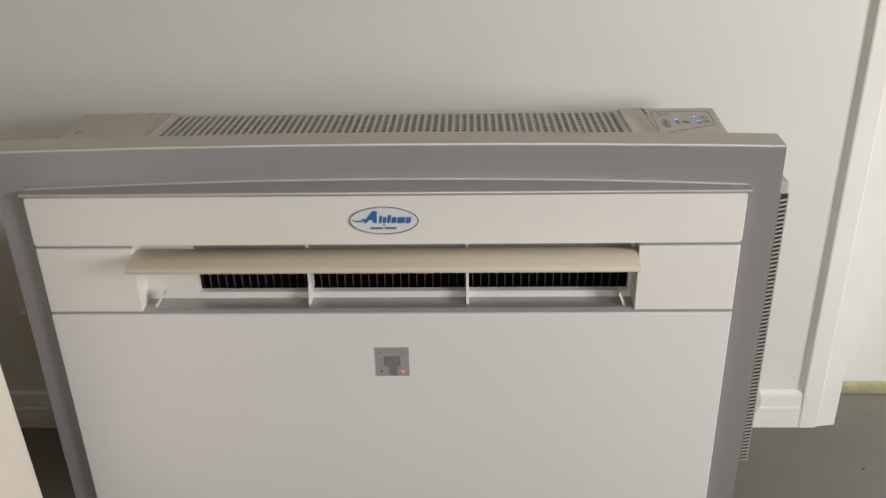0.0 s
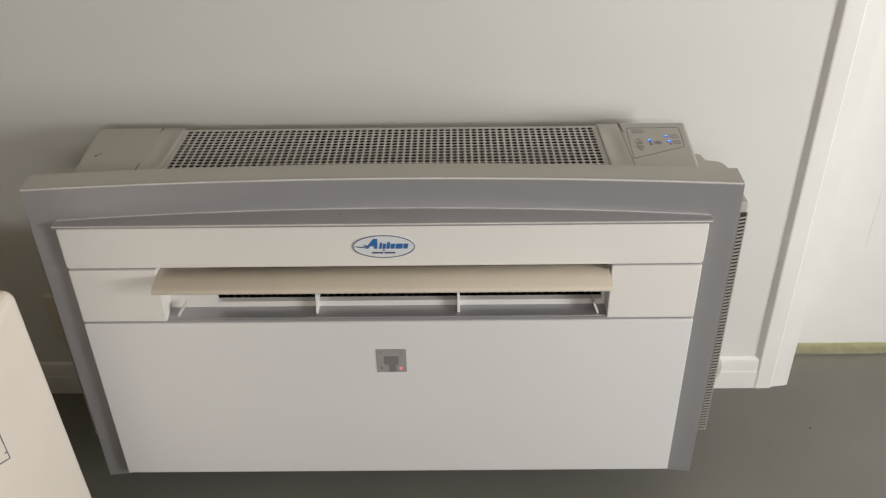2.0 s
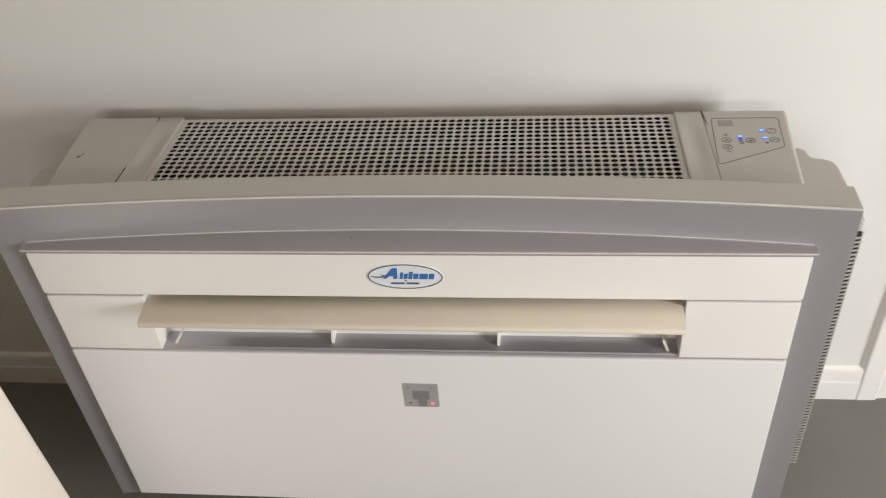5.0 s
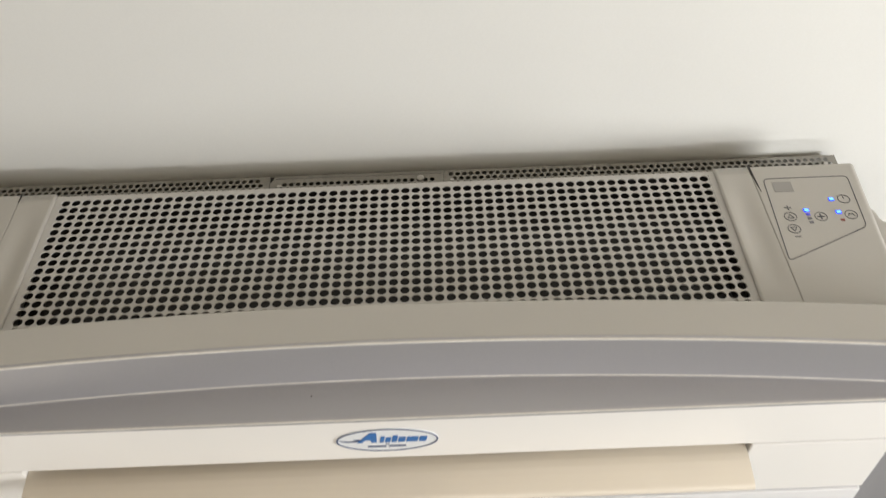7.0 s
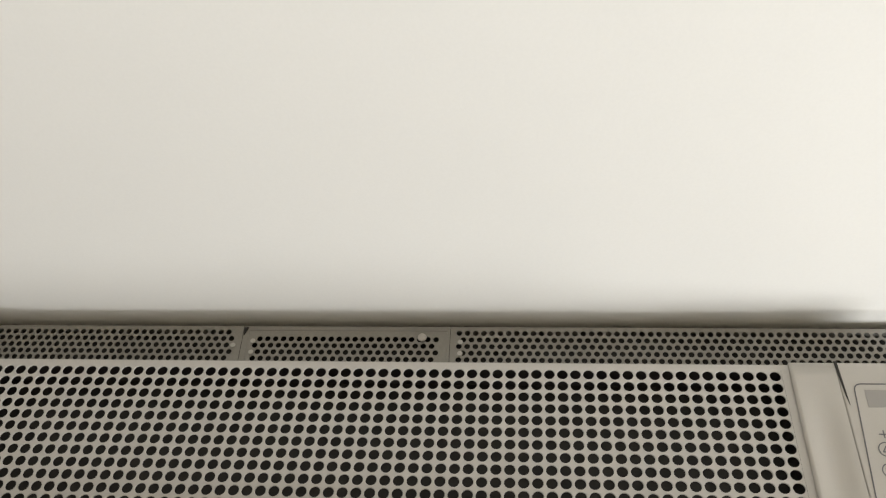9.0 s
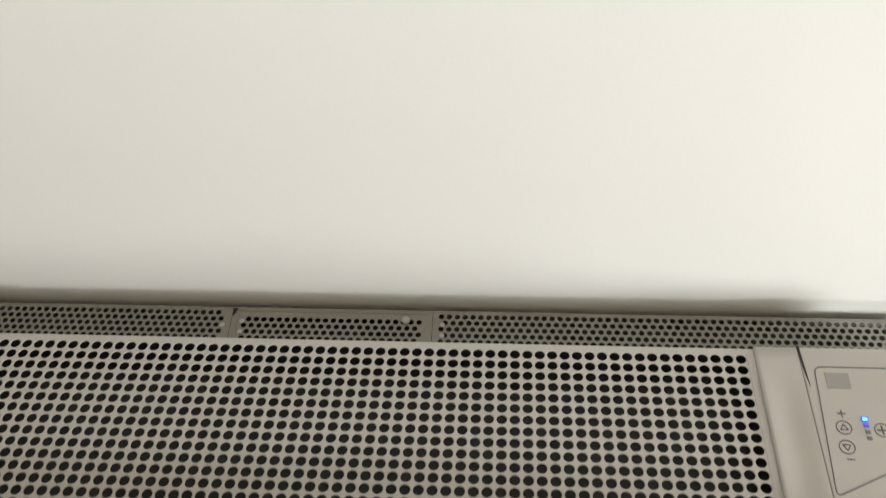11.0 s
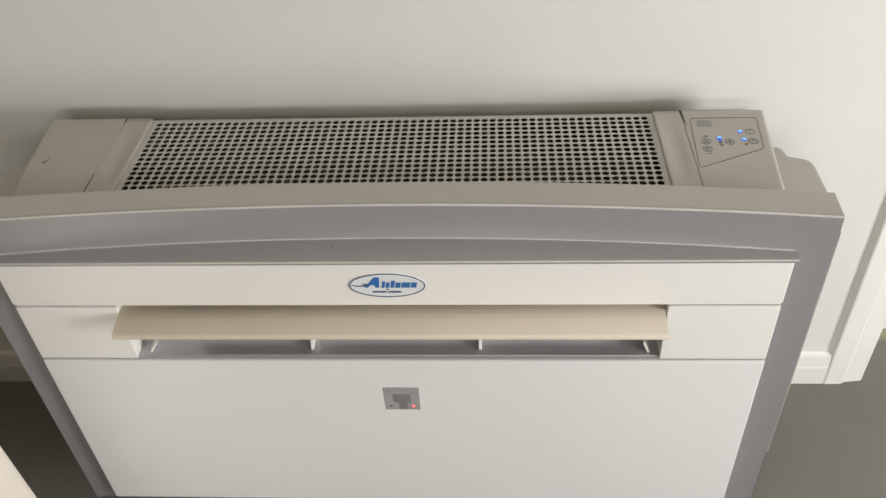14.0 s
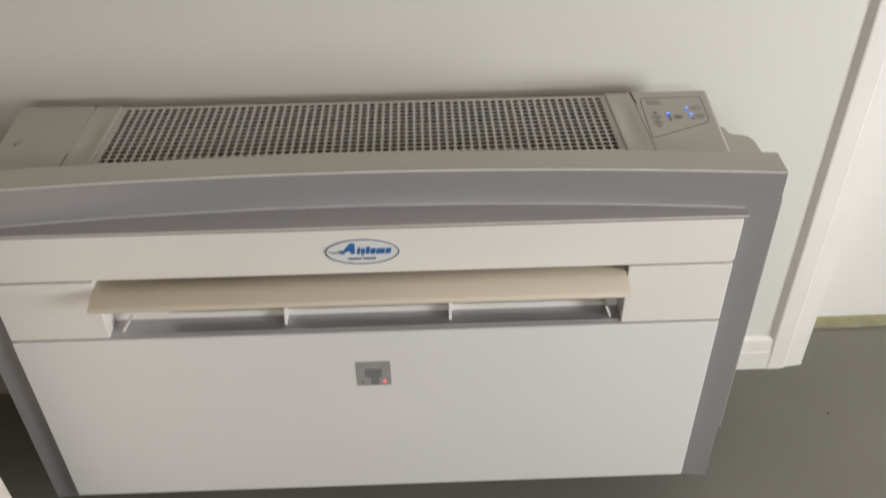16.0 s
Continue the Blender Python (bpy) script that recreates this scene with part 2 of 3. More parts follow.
bm = bmesh.new()
box(bm, 0.8125, 1.6795, -0.02, 0.0, DTOP - 0.02, DTOP + 0.07)
structure("trim", bm, TRIM, "white gloss-painted head of the door casing", "door casing")
for x0, x1 in ((DX0 - 0.02, DX0), (DX1, DX1 + 0.02)):
    bm = bmesh.new()
    box(bm, x0 + 0.0005, x1 - 0.0005, 0.002, WT, 0, DTOP)
    structure("door_jamb", bm, TRIM, "white painted wooden door jamb", "door jamb")
bm = bmesh.new()
box(bm, DX0, DX0 + 0.014, 0.055, 0.092, 0, DTOP)
structure("door_stop", bm, TRIM, "white painted door stop strip", "door stop")

def lean(ob):
    """Leans the doorway sideways with height to fit the camera's view."""
    for v in ob.data.vertices:
        if 0.7 < v.co.x < 1.95 and v.co.y > -0.1:
            v.co.x -= 0.025 * v.co.z
    return ob


# closed door with raised panels, standing clear of the floor
door = thing("door_1", "closed white painted panel door with daylight under it", "door", "structure")
part("leaf", rounded_box(DX0 + 0.004, DX1 - 0.004, 0.092, 0.132, 0.022, DTOP - 0.004, 0.002), TRIM, door)
for z0, z1 in ((0.30, 0.92), (1.12, 1.90)):
    for u0, u1 in ((0.965, 1.20), (1.31, 1.54)):
        part("door_panel", rounded_box(u0 - 0.015, u1 + 0.015, 0.0913, 0.0970, z0 - 0.015, z1 + 0.015, 0.0021, 4), TRIM, door)
part("threshold_gap", rounded_box(DX0, DX1, 0.152, 0.158, 0.004, 0.030, 0.001), GLOW, door, "strip of daylight showing under the door")
# Strip painted paler than the floor for the daylight spilt across it.
structure("threshold", rounded_box(DX0, DX1, 0.080, 0.150, -0.002, 0.0025, 0.0010), FLOOR_LIT, "glossy strip paler than the floor, for the light spilt under the door", "threshold")
for ob in list(scene.objects):
    if ob.type == "MESH" and ob.name.split(".")[0] in ("wall_north", "trim", "door_jamb", "door_stop", "leaf", "door_panel", "baseboard"):
        lean(ob)
bm = bmesh.new()
box(bm, DX0 - 0.1, DX1 + 0.1, WT + 0.002, WT + 0.03, 0.0, DTOP + 0.1)
structure("backdrop", bm, WALL, "plain wall closing the doorway behind the door", "backdrop")


def window(name, along, at, u0, u1, z0, z1, out):
    w = thing(name, "white framed window letting in daylight", "window", "structure")

    def bar(a0, a1, b0, b1, nm):
        if along == "x":
            part(nm, rounded_box(a0, a1, min(at, at + out), max(at, at + out), b0, b1, 0.003), TRIM, w)
        else:
            part(nm, rounded_box(min(at, at + out), max(at, at + out), a0, a1, b0, b1, 0.003), TRIM, w)
    bar(u0, u0 + 0.05, z0, z1, "window_frame")
    bar(u1 - 0.05, u1, z0, z1, "window_frame")
    bar(u0 + 0.05, u1 - 0.05, z0, z0 + 0.05, "window_frame")
    bar(u0 + 0.05, u1 - 0.05, z1 - 0.05, z1, "window_frame")


window("window_1", "y", ROOM_R + 0.06, -1.85, -1.05, 0.53, 1.57, 0.06)
window("window_2", "x", ROOM_B - 0.06, -0.60, 1.10, 1.64, 2.36, -0.06)

# ---- the air conditioner on the wall ----
PY = -0.377                 # plane of the white front panels
Z_TOP, Z_BAR, Z_BOT = 0.7425, 0.688, 0.140
HX = 0.463                  # half width of the white front


def shear(ob):
    """Widens the casing slightly towards the floor to fit the camera's view."""
    for v in ob.data.vertices:
        v.co.x += v.co.x / 0.46 * 0.0115 * (0.68 - v.co.z) / 0.52
    return ob


def bow(x):
    """Front face of the silver surround: hollow in the middle."""
    return -0.336 - 0.034 * (x / 0.505) ** 2


def crown(x):
    """Top edge of the surround, dipping in the middle."""
    return Z_TOP - 0.0070 * (1 - (x / 0.505) ** 2)


def deck(y):
    return 0.697 + 0.09 * (-0.11 - y)


ac = thing("air_conditioner", "silver and white wall air conditioner with its louvre open", "air conditioner")


UNIT = Vector((0.0, 0.034, -0.032))      # the unit's own origin in the room
ac.location = UNIT


def acp(name, bm, mat, label="", parent=ac, smooth=False):
    return shear(part(name, bm, mat, parent, label, smooth))


# surround: a silver fascia and two uprights that follow the hollow front, under a lip in the deck's warm grey
ARC = [i * math.pi / 12 for i in range(7)]


def sweep(x0, x1, n, section):
    """A closed section of (y, z) pairs, which may change with x, swept from x0 to x1."""
    bm = bmesh.new()
    rows = []
    for i in range(n + 1):
        x = x0 + (x1 - x0) * i / n
        rows.append([bm.verts.new((x, y, z)) for y, z in section(x)])
    m = len(rows[0])
    for a, b in zip(rows, rows[1:]):
        for k in range(m):
            bm.faces.new((a[k], a[(k + 1) % m], b[(k + 1) % m], b[k]))
    bm.faces.new(rows[0])
    bm.faces.new(rows[-1][::-1])
    bmesh.ops.recalc_face_normals(bm, faces=bm.faces[:])
    return bm


LIP = 0.0036         # radius of the fascia's upper edge


def fascia(x, h=0.0016):
    """Rounded upper edge, face, and a small hollow where it runs out onto the ledge."""
    f, z1 = bow(x), crown(x)
    g = f - 0.005 * (1 - (x / 0.505) ** 2)
    edge = [(f + LIP - LIP * math.sin(a), z1 - LIP + LIP * math.cos(a)) for a in ARC]
    foot = [(g - h + h * math.cos(a), Z_BAR + h - h * math.sin(a)) for a in ARC]
    return edge + foot + [(g - h, Z_BAR - 0.002), (f + 0.004, Z_BAR - 0.002), (f + 0.004, z1)]


def upright_section(x, r=0.003):
    f, z1 = bow(x), crown(x)
    edge = [(f + LIP - LIP * math.sin(a), z1 - LIP + LIP * math.cos(a)) for a in ARC]
    return edge + [(f, Z_BOT + r), (f + r * 0.3, Z_BOT + r * 0.3), (f + r, Z_BOT), (f + 0.042, Z_BOT), (f + 0.042, z1 - 0.012), (f + 0.004, z1 - 0.012), (f + 0.004, z1)]


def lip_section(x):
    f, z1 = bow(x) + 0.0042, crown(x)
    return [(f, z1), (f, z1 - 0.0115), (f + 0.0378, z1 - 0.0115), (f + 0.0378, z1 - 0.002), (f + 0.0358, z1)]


surround = acp("surround", sweep(-HX - 0.001, HX + 0.001, 44, fascia), SILVER, "hollow-fronted silver painted surround")
for s in (-1, 1):
    x0, x1 = sorted((s * (HX + 0.001), s * (0.500 if s < 0 else 0.5045)))
    acp("upright", sweep(x0, x1, 6, upright_section), SILVER, "silver painted upright of the surround", surround)


def bead(centre, r):
    """A thin round bead whose centre follows (y, z) = centre(x)."""
    def section(x):
        y, z = centre(x)
        return [(y + r * math.cos(i * math.pi / 4), z + r * math.sin(i * math.pi / 4)) for i in range(8)]
    return section


# Pale beads stand in for the highlights on the upper edge and crease.
acp("highlight_bead", sweep(-0.4996, 0.5041, 48, bead(lambda x: (bow(x) + 0.00135, crown(x) - 0.00135), 0.0012)), EDGE, "pale bead for the highlight on the surround's upper edge", surround)
acp("crease_highlight", sweep(-HX, HX, 44, bead(lambda x: (bow(x) - 0.005 * (1 - (x / 0.505) ** 2) - 0.0002, Z_BAR + 0.0002), 0.00065)), EDGE, "pale bead for the highlight in the crease above the ledge", surround)
# The lip's warmer tone stands in for light falling on top faces.
acp("lip", sweep(-0.4998, 0.5043, 48, lip_section), DECK, "top of the surround, toned warm grey for the light on it", surround)

# ledge over the white front, with a small lip
n = 40
bm = bmesh.new()
rows = []
for i in range(n + 1):
    x = -HX - 0.004 + (2 * HX + 0.008) * i / n
    rows.append([bm.verts.new(p) for p in ((x, bow(x) + 0.01, 0.6879), (x, PY + 0.000, 0.6872), (x, PY - 0.0018, 0.6866), (x, PY - 0.0026, 0.6850), (x, PY - 0.0024, 0.6825), (x, PY + 0.002, 0.6818), (x, bow(x) + 0.01, 0.6818))])
for a, b in zip(rows, rows[1:]):
    for k in range(7):
        bm.faces.new((a[k], a[(k + 1) % 7], b[(k + 1) % 7], b[k]))
bm.faces.new(rows[0])
bm.faces.new(rows[-1][::-1])
bmesh.ops.recalc_face_normals(bm, faces=bm.faces[:])
ledge = acp("ledge", bm, SILVER, "silver ledge above the white front")
# This bead paints the bright glint of the ledge's front edge.
acp("highlight_bead", sweep(-HX - 0.003, HX + 0.003, 2, bead(lambda x: (PY - 0.0018, 0.6858), 0.0010)), EDGE, "pale bead for the highlight on the ledge's front edge", ledge)

# white front panels
OL, OR, OZ0, OZ1 = -0.335, 0.332, 0.507, 0.6035      # louvre opening
front = acp("upper_panel", prism(rounded_outline([(-HX, 0.6105), (HX, 0.6105), (HX, 0.6815), (-HX, 0.6815)], 0.006), 0.035, "y", PY, 0.0012), WHITE)
for s in (-1, 1):
    x0, x1 = (-HX, OL) if s < 0 else (OR, HX)
    acp("side_panel", rounded_box(x0, x1, PY + 0.001, PY + 0.06, OZ0, 0.6055, 0.0014), WHITE)
acp("lower_panel", rounded_box(-HX, HX, PY, PY + 0.03, 0.157, 0.5025, 0.0014), PLAIN, "large plain white lower panel")
for s in (-1, 1):
    x0, x1 = (-HX + 0.002, OL) if s < 0 else (OR, HX - 0.002)
    acp("seam_strip", rounded_box(x0, x1, PY + 0.004, PY + 0.03, 0.6052, 0.6108, 0.0005), SILVER, "thin silver strip between the panels")
acp("seam_strip", rounded_box(-HX + 0.002, HX - 0.002, PY + 0.003, PY + 0.03, 0.5022, 0.5072, 0.0005), SILVER, "thin silver strip between the panels")

# louvre opening: white duct, sill, dividers, slot with fan blades
SX0, SX1, SZ0, SZ1, BY = -0.263, 0.327, 0.5195, 0.584, -0.345
bm = bmesh.new()
box(bm, OL, SX0, BY, BY + 0.01, OZ0, OZ1 + 0.004)
box(bm, SX1, OR, BY, BY + 0.01, OZ0, OZ1 + 0.004)
box(bm, SX0, SX1, BY, BY + 0.01, OZ0, SZ0)
acp("duct_back", bm, WHITE, "white back wall of the air outlet")
# Dark strip paints the shade in the gap over the flap.
acp("louvre_gap_shade", rounded_box(SX0 + 0.0005, SX1 - 0.0005, BY, BY + 0.01, SZ1, OZ1 + 0.004, 0.0008), SEAM_SHADE, "dark strip for the shade above the louvre flap")
acp("outlet_sill", prism([(PY + 0.004, 0.5068), (PY + 0.006, 0.5085), (BY, 0.5095), (BY, 0.5068)], OR - OL, "x", OL), SILVER, "grey sill of the air outlet")
# Box painted near-black for the shade deep in the outlet.
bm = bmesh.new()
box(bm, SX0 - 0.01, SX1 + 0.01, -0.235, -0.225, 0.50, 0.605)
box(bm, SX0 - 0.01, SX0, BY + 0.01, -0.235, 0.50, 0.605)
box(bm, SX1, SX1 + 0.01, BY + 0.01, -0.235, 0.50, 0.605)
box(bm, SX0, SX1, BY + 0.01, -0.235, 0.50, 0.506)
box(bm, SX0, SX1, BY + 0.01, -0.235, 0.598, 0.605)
acp("fan_housing", bm, DARK, "near-black box for the shade inside the air outlet")
bm = bmesh.new()
box(bm, SX0, SX1, -0.268, -0.262, 0.507, 0.597)
acp("fan_drum", bm, FIN, "black fan drum inside the outlet")
bm = bmesh.new()
box(bm, -0.0007, 0.0007, -0.325, -0.269, 0.507, 0.597)
vane = part("fan_vane", bm, FIN, ac)
vane.location.x = SX0 + 0.008
for k in range(1, 52):
    ob = new("fan_vane", vane.data)
    ob.parent = ac
    ob.location.x = SX0 + 0.008 + k * (SX1 - SX0 - 0.016) / 51
for x in (-0.108, 0.108):
    acp("divider", prism([(PY + 0.014, 0.509), (PY + 0.016, 0.516), (PY + 0.024, 0.535), (PY + 0.030, 0.598), (BY + 0.02, 0.598), (BY + 0.02, 0.520), (BY, 0.515), (BY, 0.510)], 0.004, "x", x - 0.002, 0.0005), WHITE)
for s in (-1, 1):
    x, lean_in = (-0.322, 0.013) if s < 0 else (0.318, -0.007)
    acp("pivot_hook", prism([(x, 0.5085), (x + lean_in, 0.5275), (x + lean_in + 0.003, 0.5285), (x + 0.004, 0.5085)], 0.016, "y", PY + 0.010, 0.0006), WHITE)

# louvre flap: cream, gently curved, held open
prof = []
for i in range(9):
    t = i / 8
    prof.append((-0.350 - 0.0575 * t, 0.5915 + 0.0042 * math.sin(math.pi * t ** 0.8) + 0.0030 * t))
outline = prof + [(-0.4098, 0.5938), (-0.4112, 0.5922), (-0.4118, 0.5896), (-0.4112, 0.5872), (-0.4090, 0.5866)] + [(y, z - 0.0052) for y, z in prof[-2::-1]]
louvre = acp("louvre", prism(outline, 0.664, "x", -0.3345, 0.0005), CREAM, "cream plastic louvre flap, tilted open", ac, True)
louvre.data.set_sharp_from_angle(angle=radians(35))

# badge: plain shapes on an oval plate
BZ = 0.6465
badge = acp("badge", prism(oval(-0.002, BZ, 0.0450, 0.0200, 48), -0.0012, "y", PY + 0.0002), BADGE, "small oval badge with blue shapes", ac)
YB = PY - 0.001
acp("ring", loop_strip(oval(-0.002, BZ, 0.0442, 0.0193, 48), 0.0012, -0.0005, "y", YB), NAVY, "", badge)
acp("swoosh", prism([(-0.045, 0.6475), (-0.036, 0.6462), (-0.028, 0.6470), (-0.03155, 0.6500), (-0.024, 0.6480), (-0.030, 0.6448), (-0.038, 0.6448)], -0.0005, "y", YB), NAVY, "", badge)
acp("mark", prism([(-0.029, 0.6432), (-0.0245, 0.6432), (-0.0215, 0.6475), (-0.0165, 0.6475), (-0.0165, 0.6432), (-0.0115, 0.6432), (-0.0105, 0.6600), (-0.0165, 0.6605)], -0.0005, "y", YB), BLUE, "", badge)
badge.location.x = 0.0037
x = -0.009
for w, hgt in ((0.0035, 0.0105), (0.0045, 0.0085), (0.0045, 0.0115), (0.0060, 0.0085), (0.0100, 0.0085), (0.0065, 0.0085)):
    acp("bar", prism([(x, BZ - 0.0035), (x + w, BZ - 0.0035), (x + w + hgt * 0.18, BZ - 0.0035 + hgt), (x + hgt * 0.18, BZ - 0.0035 + hgt)], -0.0005, "y", YB), BLUE, "", badge)
    x += w + 0.0012
acp("small_bar", prism([(-0.0035, 0.6392), (-0.0005, 0.6392), (-0.0005, 0.6408), (-0.0035, 0.6408)], -0.0005, "y", YB), NAVY, "", badge)
for u0, u1 in ((-0.020, -0.0035), (-0.0015, 0.014)):
    acp("small_bar", prism([(u0, 0.6345), (u1, 0.6345), (u1, 0.6370), (u0, 0.6370)], -0.0005, "y", YB), NAVY, "", badge)

# sensor window in the lower panel
DXA, DXB, DZA, DZB = -0.0215, 0.0255, 0.398, 0.447
sensor = acp("sensor_window", prism(rounded_outline([(DXA, DZA), (DXB, DZA), (DXB, DZB), (DXA, DZB)], 0.0015, 3), -0.0008, "y", PY + 0.0002), WINDOW_GREY, "square grey display window with a red light")
YS = PY - 0.0006
acp("receiver", prism([(-0.0095, 0.4145), (-0.002, 0.4145), (-0.002, 0.3985), (0.009, 0.3985), (0.009, 0.4145), (0.0135, 0.4145), (0.0135, 0.4325), (-0.0095, 0.4325)], -0.0004, "y", YS), WINDOW_DARK, "", sensor)
for u, w, mt in ((-0.0145, 0.4385, WINDOW_DARK), (0.0165, 0.4385, WINDOW_DARK), (-0.0135, 0.4065, INK)):
    acp("dot", prism(oval(u, w, 0.0018, 0.0018, 12), -0.0004, "y", YS), mt, "", sensor)
acp("red_light", prism(oval(0.0165, 0.4065, 0.0023, 0.0023, 14), -0.0006, "y", YS), RED, "small glowing red light", sensor)

# cabinet behind the surround
bm = bmesh.new()
box(bm, -0.470, 0.470, -0.222, -0.115, 0.150, 0.655)
box(bm, -0.470, 0.470, -0.325, -0.222, 0.150, 0.499)
box(bm, -0.470, 0.470, -0.325, -0.222, 0.607, 0.655)
acp("cabinet", bm, DECK, "grey plastic casing")
SIDE = [(0.468, -0.130), (0.500, -0.130), (0.508, -0.132), (0.5115, -0.138), (0.513, -0.148), (0.516, -0.152), (0.532, -0.156), (0.5395, -0.161), (0.544, -0.172), (0.5500, -0.280), (0.468, -0.280)]
for s in (-1, 1):
    acp("side_cover", prism([(s * u, v) for u, v in SIDE], 0.500, "z", 0.152, 0.003), DECK, "stepped grey plastic side cover")

# deck: perforated grille between two scooped strips, cover and control panel
PITCH, NX, NY = 0.01053, 63, 18
GX, GY = 0.3265, -0.1230
bm = bmesh.new()


def on_deck(u, v, w):
    return (u, v, deck(v) - 0.0025 + w)


perforated(bm, [(-GX + i * PITCH, GY - j * PITCH) for i in range(NX) for j in range(NY)], PITCH / 2, PITCH / 2, 0.0044, 0.0012, on_deck)
ey = GY + PITCH / 2
ex = GX + PITCH / 2
my, mx = -0.1125, 0.3378      # outer edge of the plain margin
for u0, u1, v0, v1 in ((-mx, -ex, -0.308, ey), (ex, mx, -0.308, ey), (-mx, mx, ey, my)):
    vs = [bm.verts.new(on_deck(u, v, 0)) for u, v in ((u0, v0), (u1, v0), (u1, v1), (u0, v1))]
    bm.faces.new(vs)
vs = [bm.verts.new(p) for p in (on_deck(-mx, my, 0), on_deck(mx, my, 0), (mx, my + 0.001, 0.655), (-mx, my + 0.001, 0.655))]
bm.faces.new(vs)
bmesh.ops.remove_doubles(bm, verts=bm.verts[:], dist=1e-5)
bmesh.ops.recalc_face_normals(bm, faces=bm.faces[:])
acp("grille", bm, MESH, "grey perforated metal grille with round holes")
# Near-black tray keeps the grille's holes dark, in place of real shade.
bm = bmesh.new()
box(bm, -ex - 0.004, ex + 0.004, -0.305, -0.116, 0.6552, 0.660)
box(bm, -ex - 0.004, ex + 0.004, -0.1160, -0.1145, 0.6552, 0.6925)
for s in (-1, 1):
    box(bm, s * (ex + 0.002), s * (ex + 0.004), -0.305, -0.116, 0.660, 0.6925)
acp("grille_shade_tray", bm, DARK, "near-black tray for the shade under the grille")


def deck_slab(x0, x1, y0, y1, lift, thick, r=0.0014, soft=0.006, taper=0.018):
    """A slab on the tilted deck with a softly rounded outer edge."""
    bm = bmesh.new()
    vs = box(bm, x0, x1, y0, y1, 0, 1)
    outer = max(x0, x1, key=abs)
    for v in vs:
        v.co.z = deck(v.co.y) + lift + (v.co.z - 1) * thick
    side = [v for v in vs if abs(v.co.x - outer) < 1e-6]
    for v in side:
        if v.co.y < (y0 + y1) / 2:
            v.co.x -= math.copysign(taper, outer)
    edge = [e for e in bm.edges if all(v in side and v.co.z > deck(v.co.y) for v in e.verts)]
    bmesh.ops.bevel(bm, geom=edge, offset=soft, segments=5, affect="EDGES", profile=0.5)
    inner = [e for e in bm.edges if all(abs(v.co.x - outer) > 0.07 for v in e.verts)]
    bmesh.ops.bevel(bm, geom=inner, offset=r, segments=2, affect="EDGES", profile=0.5)
    return bm


for s in (-1, 1):
    bm = bmesh.new()
    nx, ny = 12, 16
    grid = []
    for i in range(nx + 1):
        u = i / nx
        col = []
        for j in range(ny + 1):
            v = j / ny
            y = -0.112 - v * 0.196
            scoop = 0.0028 * math.sin(math.pi * u) ** 2 * math.sin(math.pi * min(1, max(0, (v - 0.12) / 0.75))) ** 0.7 if 0.12 < v < 0.87 else 0.0
            col.append(bm.verts.new((s * (0.3379 + u * 0.0350), y, deck(y) + 0.001 - scoop)))
        grid.append(col)
    for i in range(nx):
        for j in range(ny):
            bm.faces.new((grid[i][j], grid[i + 1][j], grid[i + 1][j + 1], grid[i][j + 1]))
    inner = [bm.verts.new((p.co.x, p.co.y, p.co.z - 0.006)) for p in grid[0]]
    for j in range(ny):
        bm.faces.new((grid[0][j], grid[0][j + 1], inner[j + 1], inner[j]))
    back = [bm.verts.new((c[0].co.x, -0.110, 0.655)) for c in grid]
    for i in range(nx):
        bm.faces.new((grid[i][0], grid[i + 1][0], back[i + 1], back[i]))
    bmesh.ops.recalc_face_normals(bm, faces=bm.faces[:])
    acp("scooped_strip", bm, DECK, "grey plastic strip with a finger scoop", ac, True)
cover = acp("end_cover", deck_slab(-0.4820, -0.3732, -0.308, -0.112, 0.001, 0.044), DECK, "plain grey plastic end cover")
panel = acp("control_panel", deck_slab(0.3732, 0.4835, -0.308, -0.112, 0.001, 0.044), DECK, "grey control panel with glowing blue lights")


def on_panel(bm):
    """Lays a flat shape made at z = 0 onto the tilted deck."""
    for v in bm.verts:
        v.co.z += deck(v.co.y) + 0.001
    return bm


acp("crease", on_panel(prism([(-0.4445, -0.2050), (-0.4452, -0.2105), (-0.4490, -0.2205), (-0.4515, -0.2180), (-0.4500, -0.2125), (-0.4485, -0.2165)], 0.0004)), INK, "small dark chip mark", cover)
acp("gap", on_panel(prism([(0.3725, -0.1105), (0.3750, -0.1105), (0.3764, -0.140), (0.3768, -0.150), (0.3750, -0.139)], 0.0005)), DARK, "dark open gap beside the panel", panel)
acp("seam", on_panel(prism([(-0.3738, -0.2440), (-0.3728, -0.2440), (-0.3728, -0.3070), (-0.3742, -0.3070)], 0.0004)), DARK, "dark seam beside the cover", cover)
acp("gap", on_panel(prism([(-0.3745, -0.1105), (-0.3728, -0.1105), (-0.3738, -0.124)], 0.0005)), DARK, "dark open gap beside the cover", cover)

outline = rounded_outline([(0.3835, -0.1310), (0.4685, -0.1310), (0.4620, -0.2045), (0.3760, -0.2455)], 0.006)
acp("outline", on_panel(loop_strip(outline, 0.0009, 0.0003, "z", 0.0)), INK, "", panel)
acp("sensor_patch", on_panel(prism([(0.3905, -0.1365), (0.4095, -0.1365), (0.4090, -0.1515), (0.3900, -0.1515)], 0.0003)), PALE_PATCH, "", panel)


